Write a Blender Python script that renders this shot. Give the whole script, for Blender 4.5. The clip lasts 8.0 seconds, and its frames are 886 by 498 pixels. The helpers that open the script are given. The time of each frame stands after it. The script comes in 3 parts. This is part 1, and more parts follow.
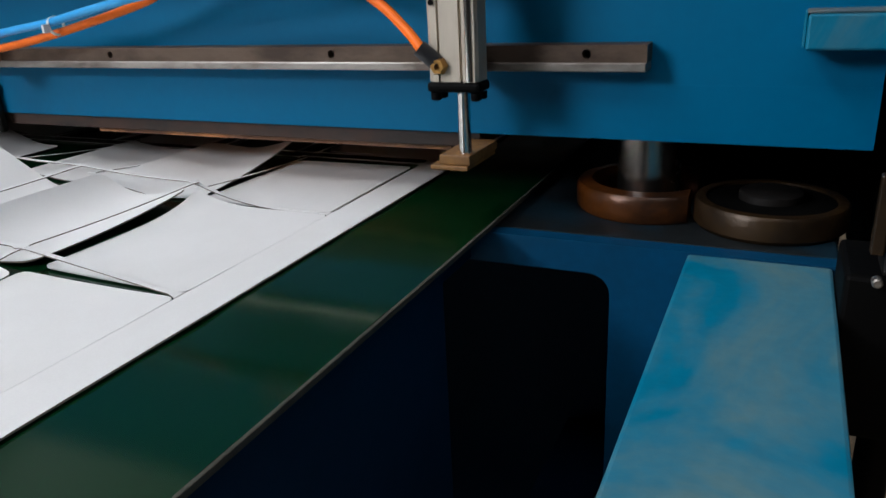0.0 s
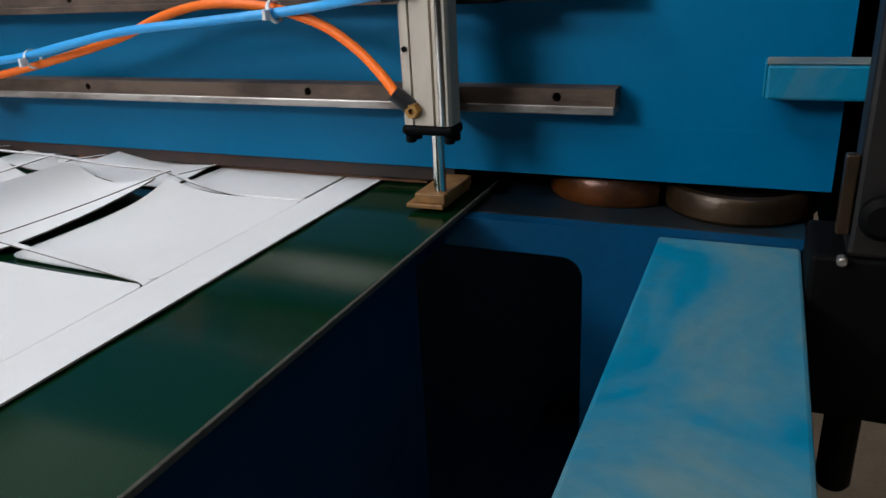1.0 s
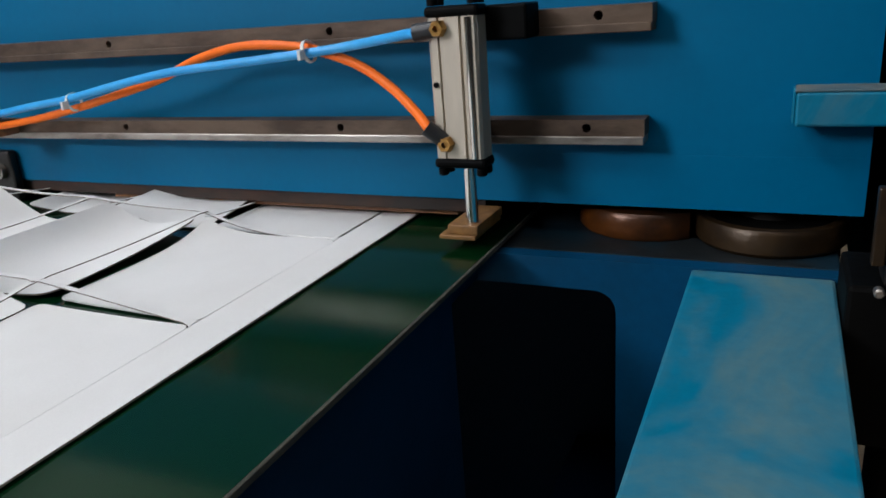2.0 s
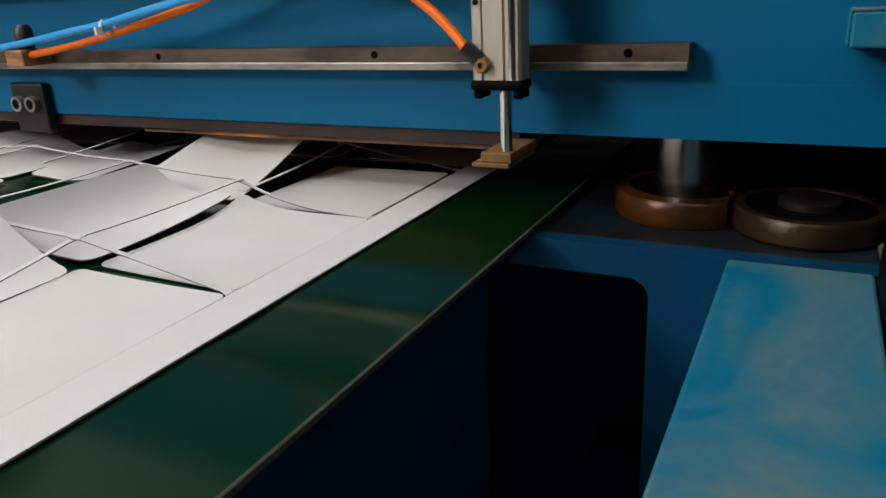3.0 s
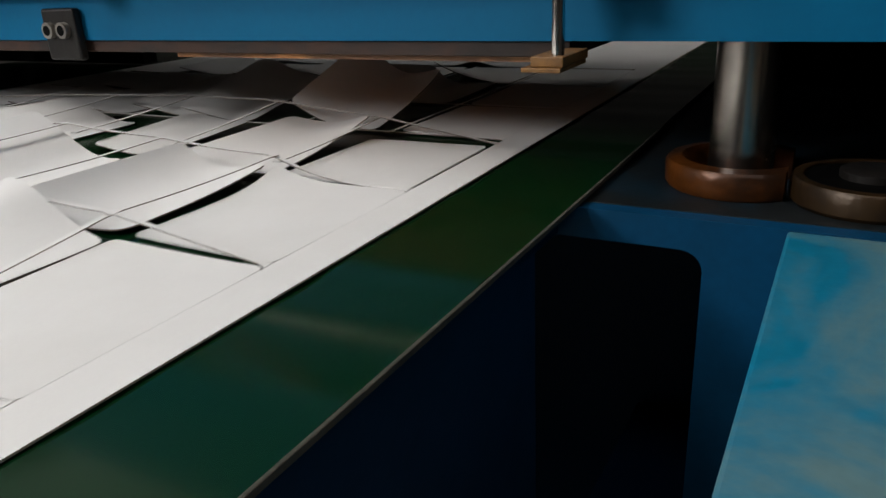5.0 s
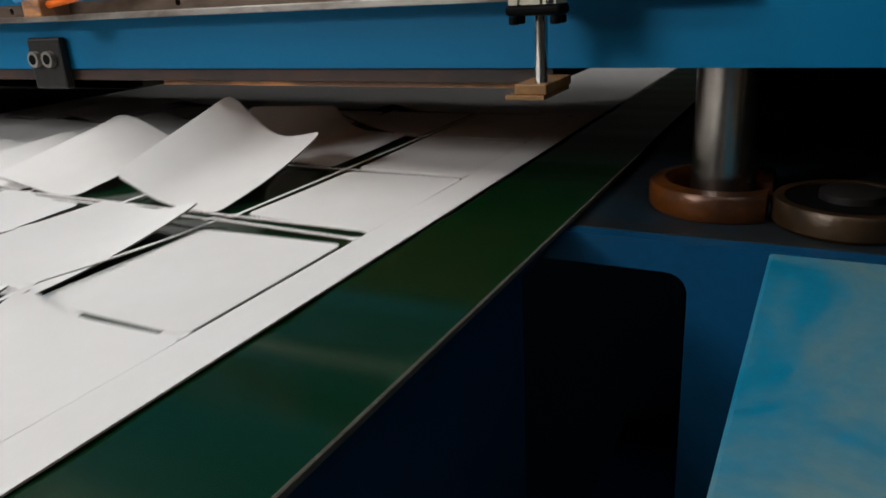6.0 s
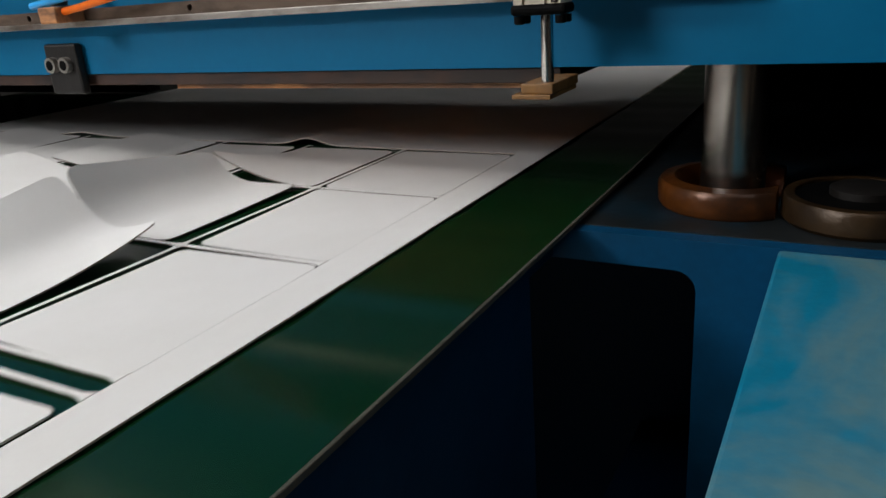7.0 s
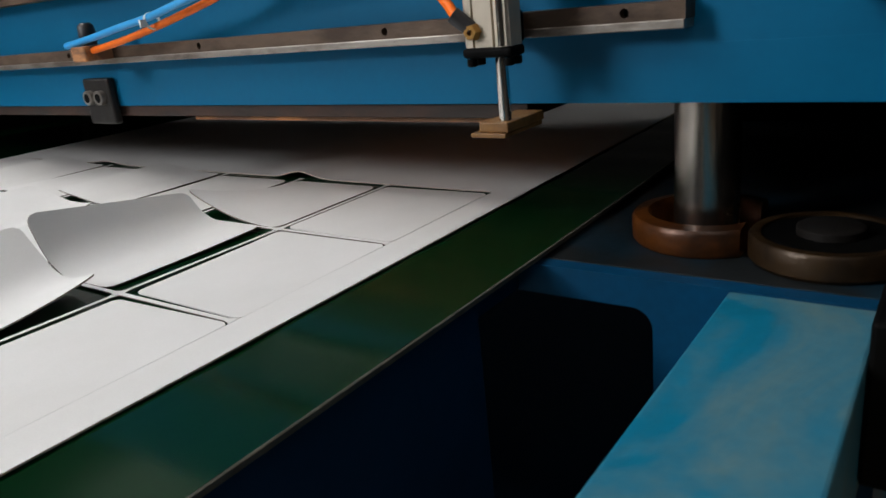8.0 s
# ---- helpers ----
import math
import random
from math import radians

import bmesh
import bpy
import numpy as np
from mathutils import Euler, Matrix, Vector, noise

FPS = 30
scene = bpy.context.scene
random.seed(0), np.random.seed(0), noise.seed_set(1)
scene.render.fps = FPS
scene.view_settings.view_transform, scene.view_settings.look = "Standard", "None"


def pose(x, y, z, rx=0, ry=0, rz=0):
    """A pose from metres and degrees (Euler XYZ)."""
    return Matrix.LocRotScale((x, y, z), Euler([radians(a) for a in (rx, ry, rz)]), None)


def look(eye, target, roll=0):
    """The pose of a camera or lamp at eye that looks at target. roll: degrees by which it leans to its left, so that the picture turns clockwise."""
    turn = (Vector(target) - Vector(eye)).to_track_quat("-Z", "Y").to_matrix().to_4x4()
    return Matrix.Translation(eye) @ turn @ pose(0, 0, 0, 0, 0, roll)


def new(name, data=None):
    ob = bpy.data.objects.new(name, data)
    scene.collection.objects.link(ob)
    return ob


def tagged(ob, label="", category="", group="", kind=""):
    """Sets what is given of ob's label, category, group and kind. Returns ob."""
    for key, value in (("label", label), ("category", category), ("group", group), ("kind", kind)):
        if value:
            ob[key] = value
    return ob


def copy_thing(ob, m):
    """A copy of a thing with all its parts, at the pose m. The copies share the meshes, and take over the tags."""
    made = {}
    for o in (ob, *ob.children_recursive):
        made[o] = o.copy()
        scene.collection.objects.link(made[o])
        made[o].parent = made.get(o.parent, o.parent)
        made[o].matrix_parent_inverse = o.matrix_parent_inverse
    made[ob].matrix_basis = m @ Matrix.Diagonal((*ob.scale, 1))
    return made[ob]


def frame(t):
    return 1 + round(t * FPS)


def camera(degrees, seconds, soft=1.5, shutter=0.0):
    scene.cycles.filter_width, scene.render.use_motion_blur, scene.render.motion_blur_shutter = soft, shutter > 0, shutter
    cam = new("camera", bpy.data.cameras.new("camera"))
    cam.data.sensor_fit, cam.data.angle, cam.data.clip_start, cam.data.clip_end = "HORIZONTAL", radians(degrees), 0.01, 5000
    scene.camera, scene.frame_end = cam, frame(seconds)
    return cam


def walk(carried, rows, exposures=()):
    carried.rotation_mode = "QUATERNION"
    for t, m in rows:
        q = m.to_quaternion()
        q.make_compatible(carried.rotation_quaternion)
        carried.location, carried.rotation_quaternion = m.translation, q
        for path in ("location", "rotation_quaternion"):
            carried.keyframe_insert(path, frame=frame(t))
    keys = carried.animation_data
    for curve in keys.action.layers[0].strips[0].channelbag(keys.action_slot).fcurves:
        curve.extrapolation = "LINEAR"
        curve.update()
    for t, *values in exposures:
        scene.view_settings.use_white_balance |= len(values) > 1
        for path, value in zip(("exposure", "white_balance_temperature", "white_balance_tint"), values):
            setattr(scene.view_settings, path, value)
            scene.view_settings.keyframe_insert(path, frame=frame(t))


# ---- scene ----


def aim(x, y, z, yaw, pitch, roll):
    return pose(x, y, z, 90 + pitch, 0, yaw) @ pose(0, 0, 0, 0, 0, roll)


cam = camera(61.80, 8.0, soft=1.5, shutter=0.5)
walk(cam, [
    (0, aim(0.2140, -0.5975, 0.1993, 25.25, -20.36, -2.82)),
    (0.5, aim(0.2167, -0.6037, 0.1986, 24.86, -20.62, -2.37)),
    (1, aim(0.2216, -0.5949, 0.1948, 23.91, -21.19, -2.92)),
    (1.5, aim(0.2176, -0.5918, 0.2011, 23.02, -19.68, -4.11)),
    (1.7, aim(0.2140, -0.5995, 0.2060, 24.56, -18.88, -5.08)),
    (2.8, aim(0.2132, -0.6133, 0.1960, 26.93, -19.08, -2.73)),
    (3, aim(0.2070, -0.6153, 0.1976, 27.19, -19.40, -2.87)),
    (3.5, aim(0.1985, -0.6142, 0.1985, 27.90, -19.35, -2.52)),
    (4, aim(0.1922, -0.6193, 0.1979, 29.65, -18.65, -3.37)),
    (4.2, aim(0.1901, -0.6190, 0.1970, 29.54, -19.29, -3.08)),
    (5.3, aim(0.1850, -0.6160, 0.1862, 28.87, -21.24, -2.69)),
    (5.5, aim(0.1862, -0.6148, 0.1910, 28.21, -21.33, -2.87)),
    (6, aim(0.1865, -0.6198, 0.1965, 28.06, -19.72, -3.35)),
    (6.5, aim(0.1923, -0.6190, 0.1974, 28.94, -18.27, -3.79)),
    (7, aim(0.1955, -0.6184, 0.1965, 29.58, -19.60, -4.29)),
    (7.5, aim(0.2284, -0.6090, 0.1971, 31.73, -18.22, -6.53)),
    (8, aim(0.2901, -0.5731, 0.2165, 36.45, -18.61, -5.90)),
], exposures=((0, 0.13, 5800, 10), (1.7, 0.13, 5800, 10), (3.0, 0.0, 6300, 10), (4.2, 0.0, 6300, 10), (5.5, 0.0, 6250, 10), (8, 0.0, 6150, 10)))

# ---- light ----
world = bpy.data.worlds.new("world")
world.use_nodes = True
scene.world = world
wbg = world.node_tree.nodes["Background"]
sky = world.node_tree.nodes.new("ShaderNodeTexSky")
sky.sky_type, sky.sun_disc, sky.sun_elevation, sky.sun_rotation = "NISHITA", False, radians(40), radians(200)
world.node_tree.links.new(sky.outputs[0], wbg.inputs[0])
wbg.inputs[1].default_value = 0.05
scene.view_settings.exposure = 0.0


def area_lamp(name, at, target, sx, sy, watts, colour):
    data = bpy.data.lights.new(name, "AREA")
    data.shape, data.size, data.size_y, data.energy, data.color = "RECTANGLE", sx, sy, watts, colour
    ob = new(name, data)
    ob.matrix_world = look(at, target)
    return ob


area_lamp("window_light", (-3.06, -3.9, 2.2), (0, 0, 0.1), 1.7, 1.0, 145, (1.0, 0.975, 0.945))
area_lamp("rear_window_light", (-3.06, 1.5, 2.4), (0, 0, 0.1), 2.2, 0.9, 3.5, (1.0, 0.97, 0.9))
# No lamp is seen: overhead light is assumed, front and aisle fills are added.
area_lamp("overhead_light", (-1.35, -0.9, 2.17), (-1.35, -0.9, 0), 0.56, 2.3, 32, (1.0, 0.96, 0.91))
area_lamp("front_fill", (0.6, -1.7, 2.17), (0.6, -1.7, 0), 2.3, 0.56, 0.9, (1.0, 0.96, 0.91))
area_lamp("aisle_fill", (3.2, 2.1, 2.17), (3.2, 2.1, 0), 2.3, 0.56, 11, (1.0, 0.95, 0.88))


# ---- materials ----
def material(name, base, rough=0.5, metal=0.0, other=None, amount=0.5, scale=6.0, grain=120.0, bump=0.1, spread=(0.42, 0.62), rough_var=0.12, stretch=(1, 1, 1), specular=0.5, swirl=0.0, speck=1.0):
    """Paint or bare surface: two colours mixed by a broad noise, a fine grain, wear in the gloss and a small relief."""
    m = bpy.data.materials.new(name)
    m.use_nodes = True
    nt = m.node_tree
    ns, ln = nt.nodes, nt.links
    b = ns["Principled BSDF"]
    co = ns.new("ShaderNodeTexCoord")
    mp = ns.new("ShaderNodeMapping")
    mp.inputs["Scale"].default_value = stretch
    ln.new(co.outputs["Object"], mp.inputs[0])
    big, fine = ns.new("ShaderNodeTexNoise"), ns.new("ShaderNodeTexNoise")
    big.inputs["Scale"].default_value, big.inputs["Detail"].default_value = scale, 6
    big.inputs["Roughness"].default_value, big.inputs["Distortion"].default_value = 0.62, swirl
    fine.inputs["Scale"].default_value, fine.inputs["Detail"].default_value = grain, 3
    ln.new(mp.outputs[0], big.inputs[0])
    ln.new(mp.outputs[0], fine.inputs[0])
    ramp = ns.new("ShaderNodeMapRange")
    ramp.inputs[1].default_value, ramp.inputs[2].default_value, ramp.inputs[4].default_value = spread[0], spread[1], amount
    ln.new(big.outputs[0], ramp.inputs[0])
    mix = ns.new("ShaderNodeMix")
    mix.data_type = "RGBA"
    mix.inputs[6].default_value = (*base, 1)
    mix.inputs[7].default_value = (*(other or [c * 0.8 for c in base]), 1)
    ln.new(ramp.outputs[0], mix.inputs[0])
    tone = ns.new("ShaderNodeMix")
    tone.data_type, tone.blend_type = "RGBA", "MULTIPLY"
    tone.inputs[0].default_value = 1
    gr = ns.new("ShaderNodeMapRange")
    gr.inputs[3].default_value, gr.inputs[4].default_value = 1 - 0.14 * speck, 1 + 0.12 * speck
    ln.new(fine.outputs[0], gr.inputs[0])
    ln.new(mix.outputs[2], tone.inputs[6])
    ln.new(gr.outputs[0], tone.inputs[7])
    ln.new(tone.outputs[2], b.inputs["Base Color"])
    rr = ns.new("ShaderNodeMapRange")
    rr.inputs[3].default_value, rr.inputs[4].default_value = max(rough - rough_var, 0.02), min(rough + rough_var, 1)
    ln.new(big.outputs[0], rr.inputs[0])
    ln.new(rr.outputs[0], b.inputs["Roughness"])
    b.inputs["Metallic"].default_value = metal
    b.inputs["Specular IOR Level"].default_value = specular
    if bump:
        bp = ns.new("ShaderNodeBump")
        bp.inputs["Strength"].default_value, bp.inputs["Distance"].default_value = bump, 0.002
        ln.new(fine.outputs[0], bp.inputs["Height"])
        ln.new(bp.outputs[0], b.inputs["Normal"])
    return m


BLUE = material("blue_enamel", (0.0004, 0.118, 0.252), 0.5, other=(0.0008, 0.132, 0.276), amount=0.7, scale=5, bump=0.08, specular=0.2, speck=0.5)
DUSTY = material("dusty_blue_enamel", (0.003, 0.16, 0.27), 0.55, other=(0.125, 0.205, 0.205), amount=0.85, scale=7, bump=0.15, spread=(0.40, 0.66), specular=0.3, swirl=1.1)
DUST = material("settled_dust", (0.15, 0.17, 0.155), 0.9, other=(0.06, 0.12, 0.15), amount=0.8, scale=30, bump=0.3)
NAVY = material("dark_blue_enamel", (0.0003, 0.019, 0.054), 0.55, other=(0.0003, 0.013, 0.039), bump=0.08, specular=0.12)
STEEL = material("worn_bar_steel", (0.125, 0.083, 0.055), 0.55, 0.3, other=(0.048, 0.028, 0.017), amount=0.95, scale=26, stretch=(0.4, 1, 1), bump=0.4, spread=(0.4, 0.6))
BRIGHT = material("rubbed_steel_edge", (0.42, 0.39, 0.35), 0.4, 0.8, other=(0.14, 0.11, 0.09), amount=0.9, scale=26, stretch=(0.35, 1, 1), bump=0.2)
CHROME = material("ground_steel", (0.72, 0.69, 0.65), 0.17, 1.0, other=(0.55, 0.5, 0.45), scale=9, rough_var=0.06, bump=0.02)
POST = material("dull_oiled_steel", (0.38, 0.345, 0.31), 0.27, 1.0, other=(0.27, 0.24, 0.21), scale=9, rough_var=0.05, bump=0.02)
# Front plate's copy of the blue, darkened for the belt's shadow.
BLUE_SHADED = material("shaded_blue_enamel", (0.0004, 0.053, 0.135), 0.55, other=(0.0008, 0.042, 0.10), amount=0.8, scale=6, bump=0.1, specular=0.2)
# Table top grease, with the ram's shade put into its dark colour.
GREASY_SHADED = material("greasy_shaded_blue_enamel", (0.002, 0.021, 0.038), 0.55, other=(0.005, 0.007, 0.0075), amount=0.95, scale=9, bump=0.15, spread=(0.36, 0.54))
RUST = material("greasy_rusty_steel", (0.15, 0.045, 0.006), 0.32, 0.35, other=(0.03, 0.013, 0.006), amount=0.95, scale=12, bump=0.3)
OLDBRASS = material("greasy_brown_steel", (0.045, 0.024, 0.008), 0.38, 0.4, other=(0.010, 0.0065, 0.004), amount=0.9, scale=12, bump=0.25)
DIE = material("stained_die_plate", (0.017, 0.0095, 0.0065), 0.6, 0.1, other=(0.055, 0.022, 0.011), amount=0.8, scale=22, stretch=(0.5, 1, 1), bump=0.3)
DARK = material("dark_steel", (0.012, 0.010, 0.0085), 0.5, 0.3, other=(0.008, 0.0065, 0.0055), scale=30, bump=0.2)
PLY = material("orange_plywood_edge", (0.2, 0.09, 0.04), 0.6, other=(0.6, 0.26, 0.09), amount=1.0, scale=30, spread=(0.5, 0.66), stretch=(0.35, 1, 1), bump=0.3)
ALU = material("anodised_aluminium", (0.60, 0.53, 0.43), 0.42, 0.4, other=(0.48, 0.42, 0.33), scale=18, stretch=(1, 1, 0.2), bump=0.05)
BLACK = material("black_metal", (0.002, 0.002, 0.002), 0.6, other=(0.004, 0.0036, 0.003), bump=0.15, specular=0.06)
RUBBER = material("black_plastic", (0.018, 0.018, 0.02), 0.45, other=(0.03, 0.03, 0.03))
BRASS = material("brass", (0.45, 0.25, 0.07), 0.35, 0.85, other=(0.28, 0.14, 0.04), scale=60)
FOOT = material("brown_pressed_block", (0.26, 0.125, 0.03), 0.55, other=(0.14, 0.065, 0.02), amount=0.8, scale=40, bump=0.3)
ORANGE = material("orange_tube_plastic", (0.92, 0.17, 0.008), 0.45, other=(0.85, 0.14, 0.008), specular=0.25)
SKYBLUE = material("blue_tube_plastic", (0.04, 0.34, 0.75), 0.35, other=(0.08, 0.42, 0.8), specular=0.4)
WHITE = material("white_plastic", (0.75, 0.75, 0.73), 0.4)
BELT = material("green_belt", (0.0008, 0.0185, 0.005), 0.15, other=(0.002, 0.017, 0.004), amount=0.9, scale=3.2, grain=300, bump=0.008, rough_var=0.06, specular=0.26)
BELT.node_tree.nodes["Principled BSDF"].inputs["Specular Tint"].default_value = (0.55, 1.0, 0.6, 1)
BELT_EDGE = material("frayed_belt_edge", (0.06, 0.056, 0.042), 0.85, other=(0.025, 0.026, 0.02), scale=40, bump=0.4)
CARD = material("white_card", (0.81, 0.795, 0.775), 0.62, other=(0.76, 0.745, 0.72), amount=0.8, scale=5, grain=900, bump=0.006, speck=0.35)
# Greyboard edge, darkened further to draw the shadow lines of the gaps.
CARD_EDGE = material("greyboard_edge_with_shade", (0.21, 0.175, 0.145), 0.85, other=(0.15, 0.12, 0.1), scale=60)
OUTER_EDGE = material("pale_outer_edge", (0.60, 0.52, 0.45), 0.8, other=(0.45, 0.36, 0.29), scale=60)
CONCRETE = material("tan_concrete", (0.5, 0.385, 0.26), 0.75, other=(0.38, 0.29, 0.195), amount=0.9, scale=3, bump=0.4)
PLASTER = material("hall_plaster", (0.065, 0.063, 0.06), 0.85, other=(0.05, 0.048, 0.046), scale=2, bump=0.2)
GLOW = bpy.data.materials.new("lamp_diffuser")
GLOW.use_nodes = True
GLOW.node_tree.nodes["Principled BSDF"].inputs["Emission Color"].default_value = (1, 0.95, 0.88, 1)
GLOW.node_tree.nodes["Principled BSDF"].inputs["Emission Strength"].default_value = 3


# ---- building ----
def finish(name, bm, mats, smooth=None):
    me = bpy.data.meshes.new(name)
    bmesh.ops.recalc_face_normals(bm, faces=bm.faces)
    if smooth is not None:
        for f in bm.faces:
            f.smooth = smooth
    for e in bm.edges:
        e.smooth = len({(f.smooth, f.material_index) for f in e.link_faces}) < 2 and e.calc_face_angle(0) < radians(40)
    bm.to_mesh(me)
    bm.free()
    for m in mats if isinstance(mats, (list, tuple)) else [mats]:
        me.materials.append(m)
    return me


def part(name, bm, mats, parent=None, label="", smooth=None, at=None):
    ob = new(name, finish(name, bm, mats, smooth))
    if parent:
        ob.parent = parent
    if at is not None:
        ob.matrix_basis = at
    return tagged(ob, label)


def add_box(bm, x0, x1, y0, y1, z0, z1, bevel=0.0, seg=2, mat=0):
    g = bmesh.ops.create_cube(bm, size=1)
    vs = g["verts"]
    bmesh.ops.transform(bm, matrix=Matrix.LocRotScale(((x0 + x1) / 2, (y0 + y1) / 2, (z0 + z1) / 2), None, (x1 - x0, y1 - y0, z1 - z0)), verts=vs)
    faces = list({f for v in vs for f in v.link_faces})
    for f in faces:
        f.material_index = mat
    if bevel:
        edges = list({e for v in vs for e in v.link_edges})
        bmesh.ops.bevel(bm, geom=edges, offset=bevel, segments=seg, affect="EDGES", profile=0.5)
    return bm


def box(*a, **k):
    return add_box(bmesh.new(), *a, **k)


def add_lathe(bm, profile, at=Matrix(), seg=40, mat=0):
    """A turned body about z from rows of radius and height; closed when it ends on radius 0."""
    rings = []
    for r, z in profile:
        if r < 1e-6:
            rings.append([bm.verts.new(at @ Vector((0, 0, z)))])
        else:
            rings.append([bm.verts.new(at @ Vector((r * math.cos(2 * math.pi * i / seg), r * math.sin(2 * math.pi * i / seg), z))) for i in range(seg)])
    for a, b in zip(rings[:-1], rings[1:]):
        for i in range(seg):
            j = (i + 1) % seg
            if len(a) == 1 and len(b) == 1:
                continue
            if len(a) == 1:
                f = bm.faces.new((a[0], b[j], b[i]))
            elif len(b) == 1:
                f = bm.faces.new((a[i], a[j], b[0]))
            else:
                f = bm.faces.new((a[i], a[j], b[j], b[i]))
            f.material_index = mat
            f.smooth = True
    return bm


def lathe(profile, at=Matrix(), seg=40):
    return add_lathe(bmesh.new(), profile, at, seg)


def smooth_path(points, n=10):
    pts = [Vector(p) for p in points]
    pts = [2 * pts[0] - pts[1]] + pts + [2 * pts[-1] - pts[-2]]
    out = []
    for i in range(1, len(pts) - 2):
        p0, p1, p2, p3 = pts[i - 1:i + 3]
        for k in range(n):
            t = k / n
            out.append(0.5 * (2 * p1 + (p2 - p0) * t + (2 * p0 - 5 * p1 + 4 * p2 - p3) * t * t + (3 * p1 - p0 - 3 * p2 + p3) * t ** 3))
    out.append(pts[-2])
    return out


def tube(points, radius, seg=12, n=10):
    bm = bmesh.new()
    path = smooth_path(points, n)
    rings, up = [], Vector((0.1, 0.9, 0.3))
    for i, p in enumerate(path):
        way = (path[min(i + 1, len(path) - 1)] - path[max(i - 1, 0)]).normalized()
        side = way.cross(up).normalized()
        up = side.cross(way).normalized()
        rings.append([bm.verts.new(p + radius * (math.cos(2 * math.pi * k / seg) * side + math.sin(2 * math.pi * k / seg) * up)) for k in range(seg)])
    for a, b in zip(rings[:-1], rings[1:]):
        for k in range(seg):
            bm.faces.new((a[k], a[(k + 1) % seg], b[(k + 1) % seg], b[k]))
    bm.faces.new(rings[0])
    bm.faces.new(rings[-1][::-1])
    return bm


def plate_with_hole(x0, x1, z0, z1, hx0, hx1, hz0, hz1, r, y0, y1, seg=8):
    """An upright plate from y0 to y1 with a round-cornered opening through it."""
    bm = bmesh.new()
    inner = []
    for cx, cz, a0 in ((hx1 - r, hz1 - r, 0), (hx0 + r, hz1 - r, 90), (hx0 + r, hz0 + r, 180), (hx1 - r, hz0 + r, 270)):
        for k in range(seg + 1):
            a = radians(a0 + 90 * k / seg)
            inner.append((cx + r * math.cos(a), cz + r * math.sin(a)))
    outer = []
    mx, mz = (hx0 + hx1) / 2, (hz0 + hz1) / 2
    for x, z in inner:
        dx, dz = x - mx, z - mz
        k = min((x1 - mx) / dx if dx > 1e-9 else 1e9, (x0 - mx) / dx if dx < -1e-9 else 1e9, (z1 - mz) / dz if dz > 1e-9 else 1e9, (z0 - mz) / dz if dz < -1e-9 else 1e9)
        outer.append((mx + dx * k, mz + dz * k))
    for corner in ((x0, z0), (x0, z1), (x1, z0), (x1, z1)):
        i = min(range(len(outer)), key=lambda q: (outer[q][0] - corner[0]) ** 2 + (outer[q][1] - corner[1]) ** 2)
        outer[i] = corner
    n = len(inner)
    rows = [[bm.verts.new((x, y, z)) for x, z in ring] for ring, y in ((outer, y0), (inner, y0), (inner, y1), (outer, y1))]
    for a, b in zip(rows, rows[1:] + rows[:1]):
        for k in range(n):
            bm.faces.new((a[k], a[(k + 1) % n], b[(k + 1) % n], b[k]))
    return bm


# ---- hall ----
def hall():
    tagged(part("floor", box(-4.6, 5.2, -6.2, 6.2, -0.97, -0.87), CONCRETE), "worn tan concrete workshop floor", "floor", kind="structure")
    tagged(part("wall_south", box(-4.6, 5.2, -6.4, -6.2, -0.97, 2.9), PLASTER), "plain grey plastered hall wall", "wall", kind="structure")
    tagged(part("wall_north", box(-4.6, 5.2, 6.2, 6.4, -0.97, 2.9), PLASTER), "plain grey plastered hall wall", "wall", kind="structure")
    tagged(part("wall_east", box(5.2, 5.4, -6.4, 6.4, -0.97, 2.9), PLASTER), "plain grey plastered hall wall", "wall", kind="structure")
    for y0, y1, h0, h1, z0, z1 in ((-6.4, -1.0, -4.75, -3.05, 1.7, 2.7), (-1.0, 6.4, 0.4, 2.6, 1.95, 2.85)):
        tagged(part("wall_west", plate_with_hole(y0, y1, -0.97, 2.9, h0, h1, z0, z1, 0.02, 3.1, 3.4), PLASTER, at=pose(0, 0, 0, 0, 0, 90)), "plain grey hall wall with a window opening", "wall", kind="structure")
    tagged(part("ceiling", box(-4.6, 5.4, -6.4, 6.4, 2.9, 3.05), PLASTER), "plain grey hall ceiling", "ceiling", kind="structure")
    # Unseen fixtures, added to house the assumed overhead light and the fills.
    lamp = tagged(new("added_ceiling_light"), "added white ceiling light, out of view", "ceiling light", "hall ceiling lights")
    part("housing", box(-1.22, 1.22, -0.31, 0.31, 0.02, 0.1, bevel=0.01), WHITE, lamp)
    part("diffuser", box(-1.2, 1.2, -0.29, 0.29, 0.005, 0.018), GLOW, lamp)
    part("hanger", box(-0.9, -0.89, -0.005, 0.005, 0.1, 0.695), BLACK, lamp)
    part("hanger", box(0.89, 0.9, -0.005, 0.005, 0.1, 0.695), BLACK, lamp)
    lamp.matrix_basis = pose(-1.35, -0.9, 2.2, 0, 0, 90)
    copy_thing(lamp, pose(0.6, -1.7, 2.2))
    copy_thing(lamp, pose(3.2, 2.1, 2.2))


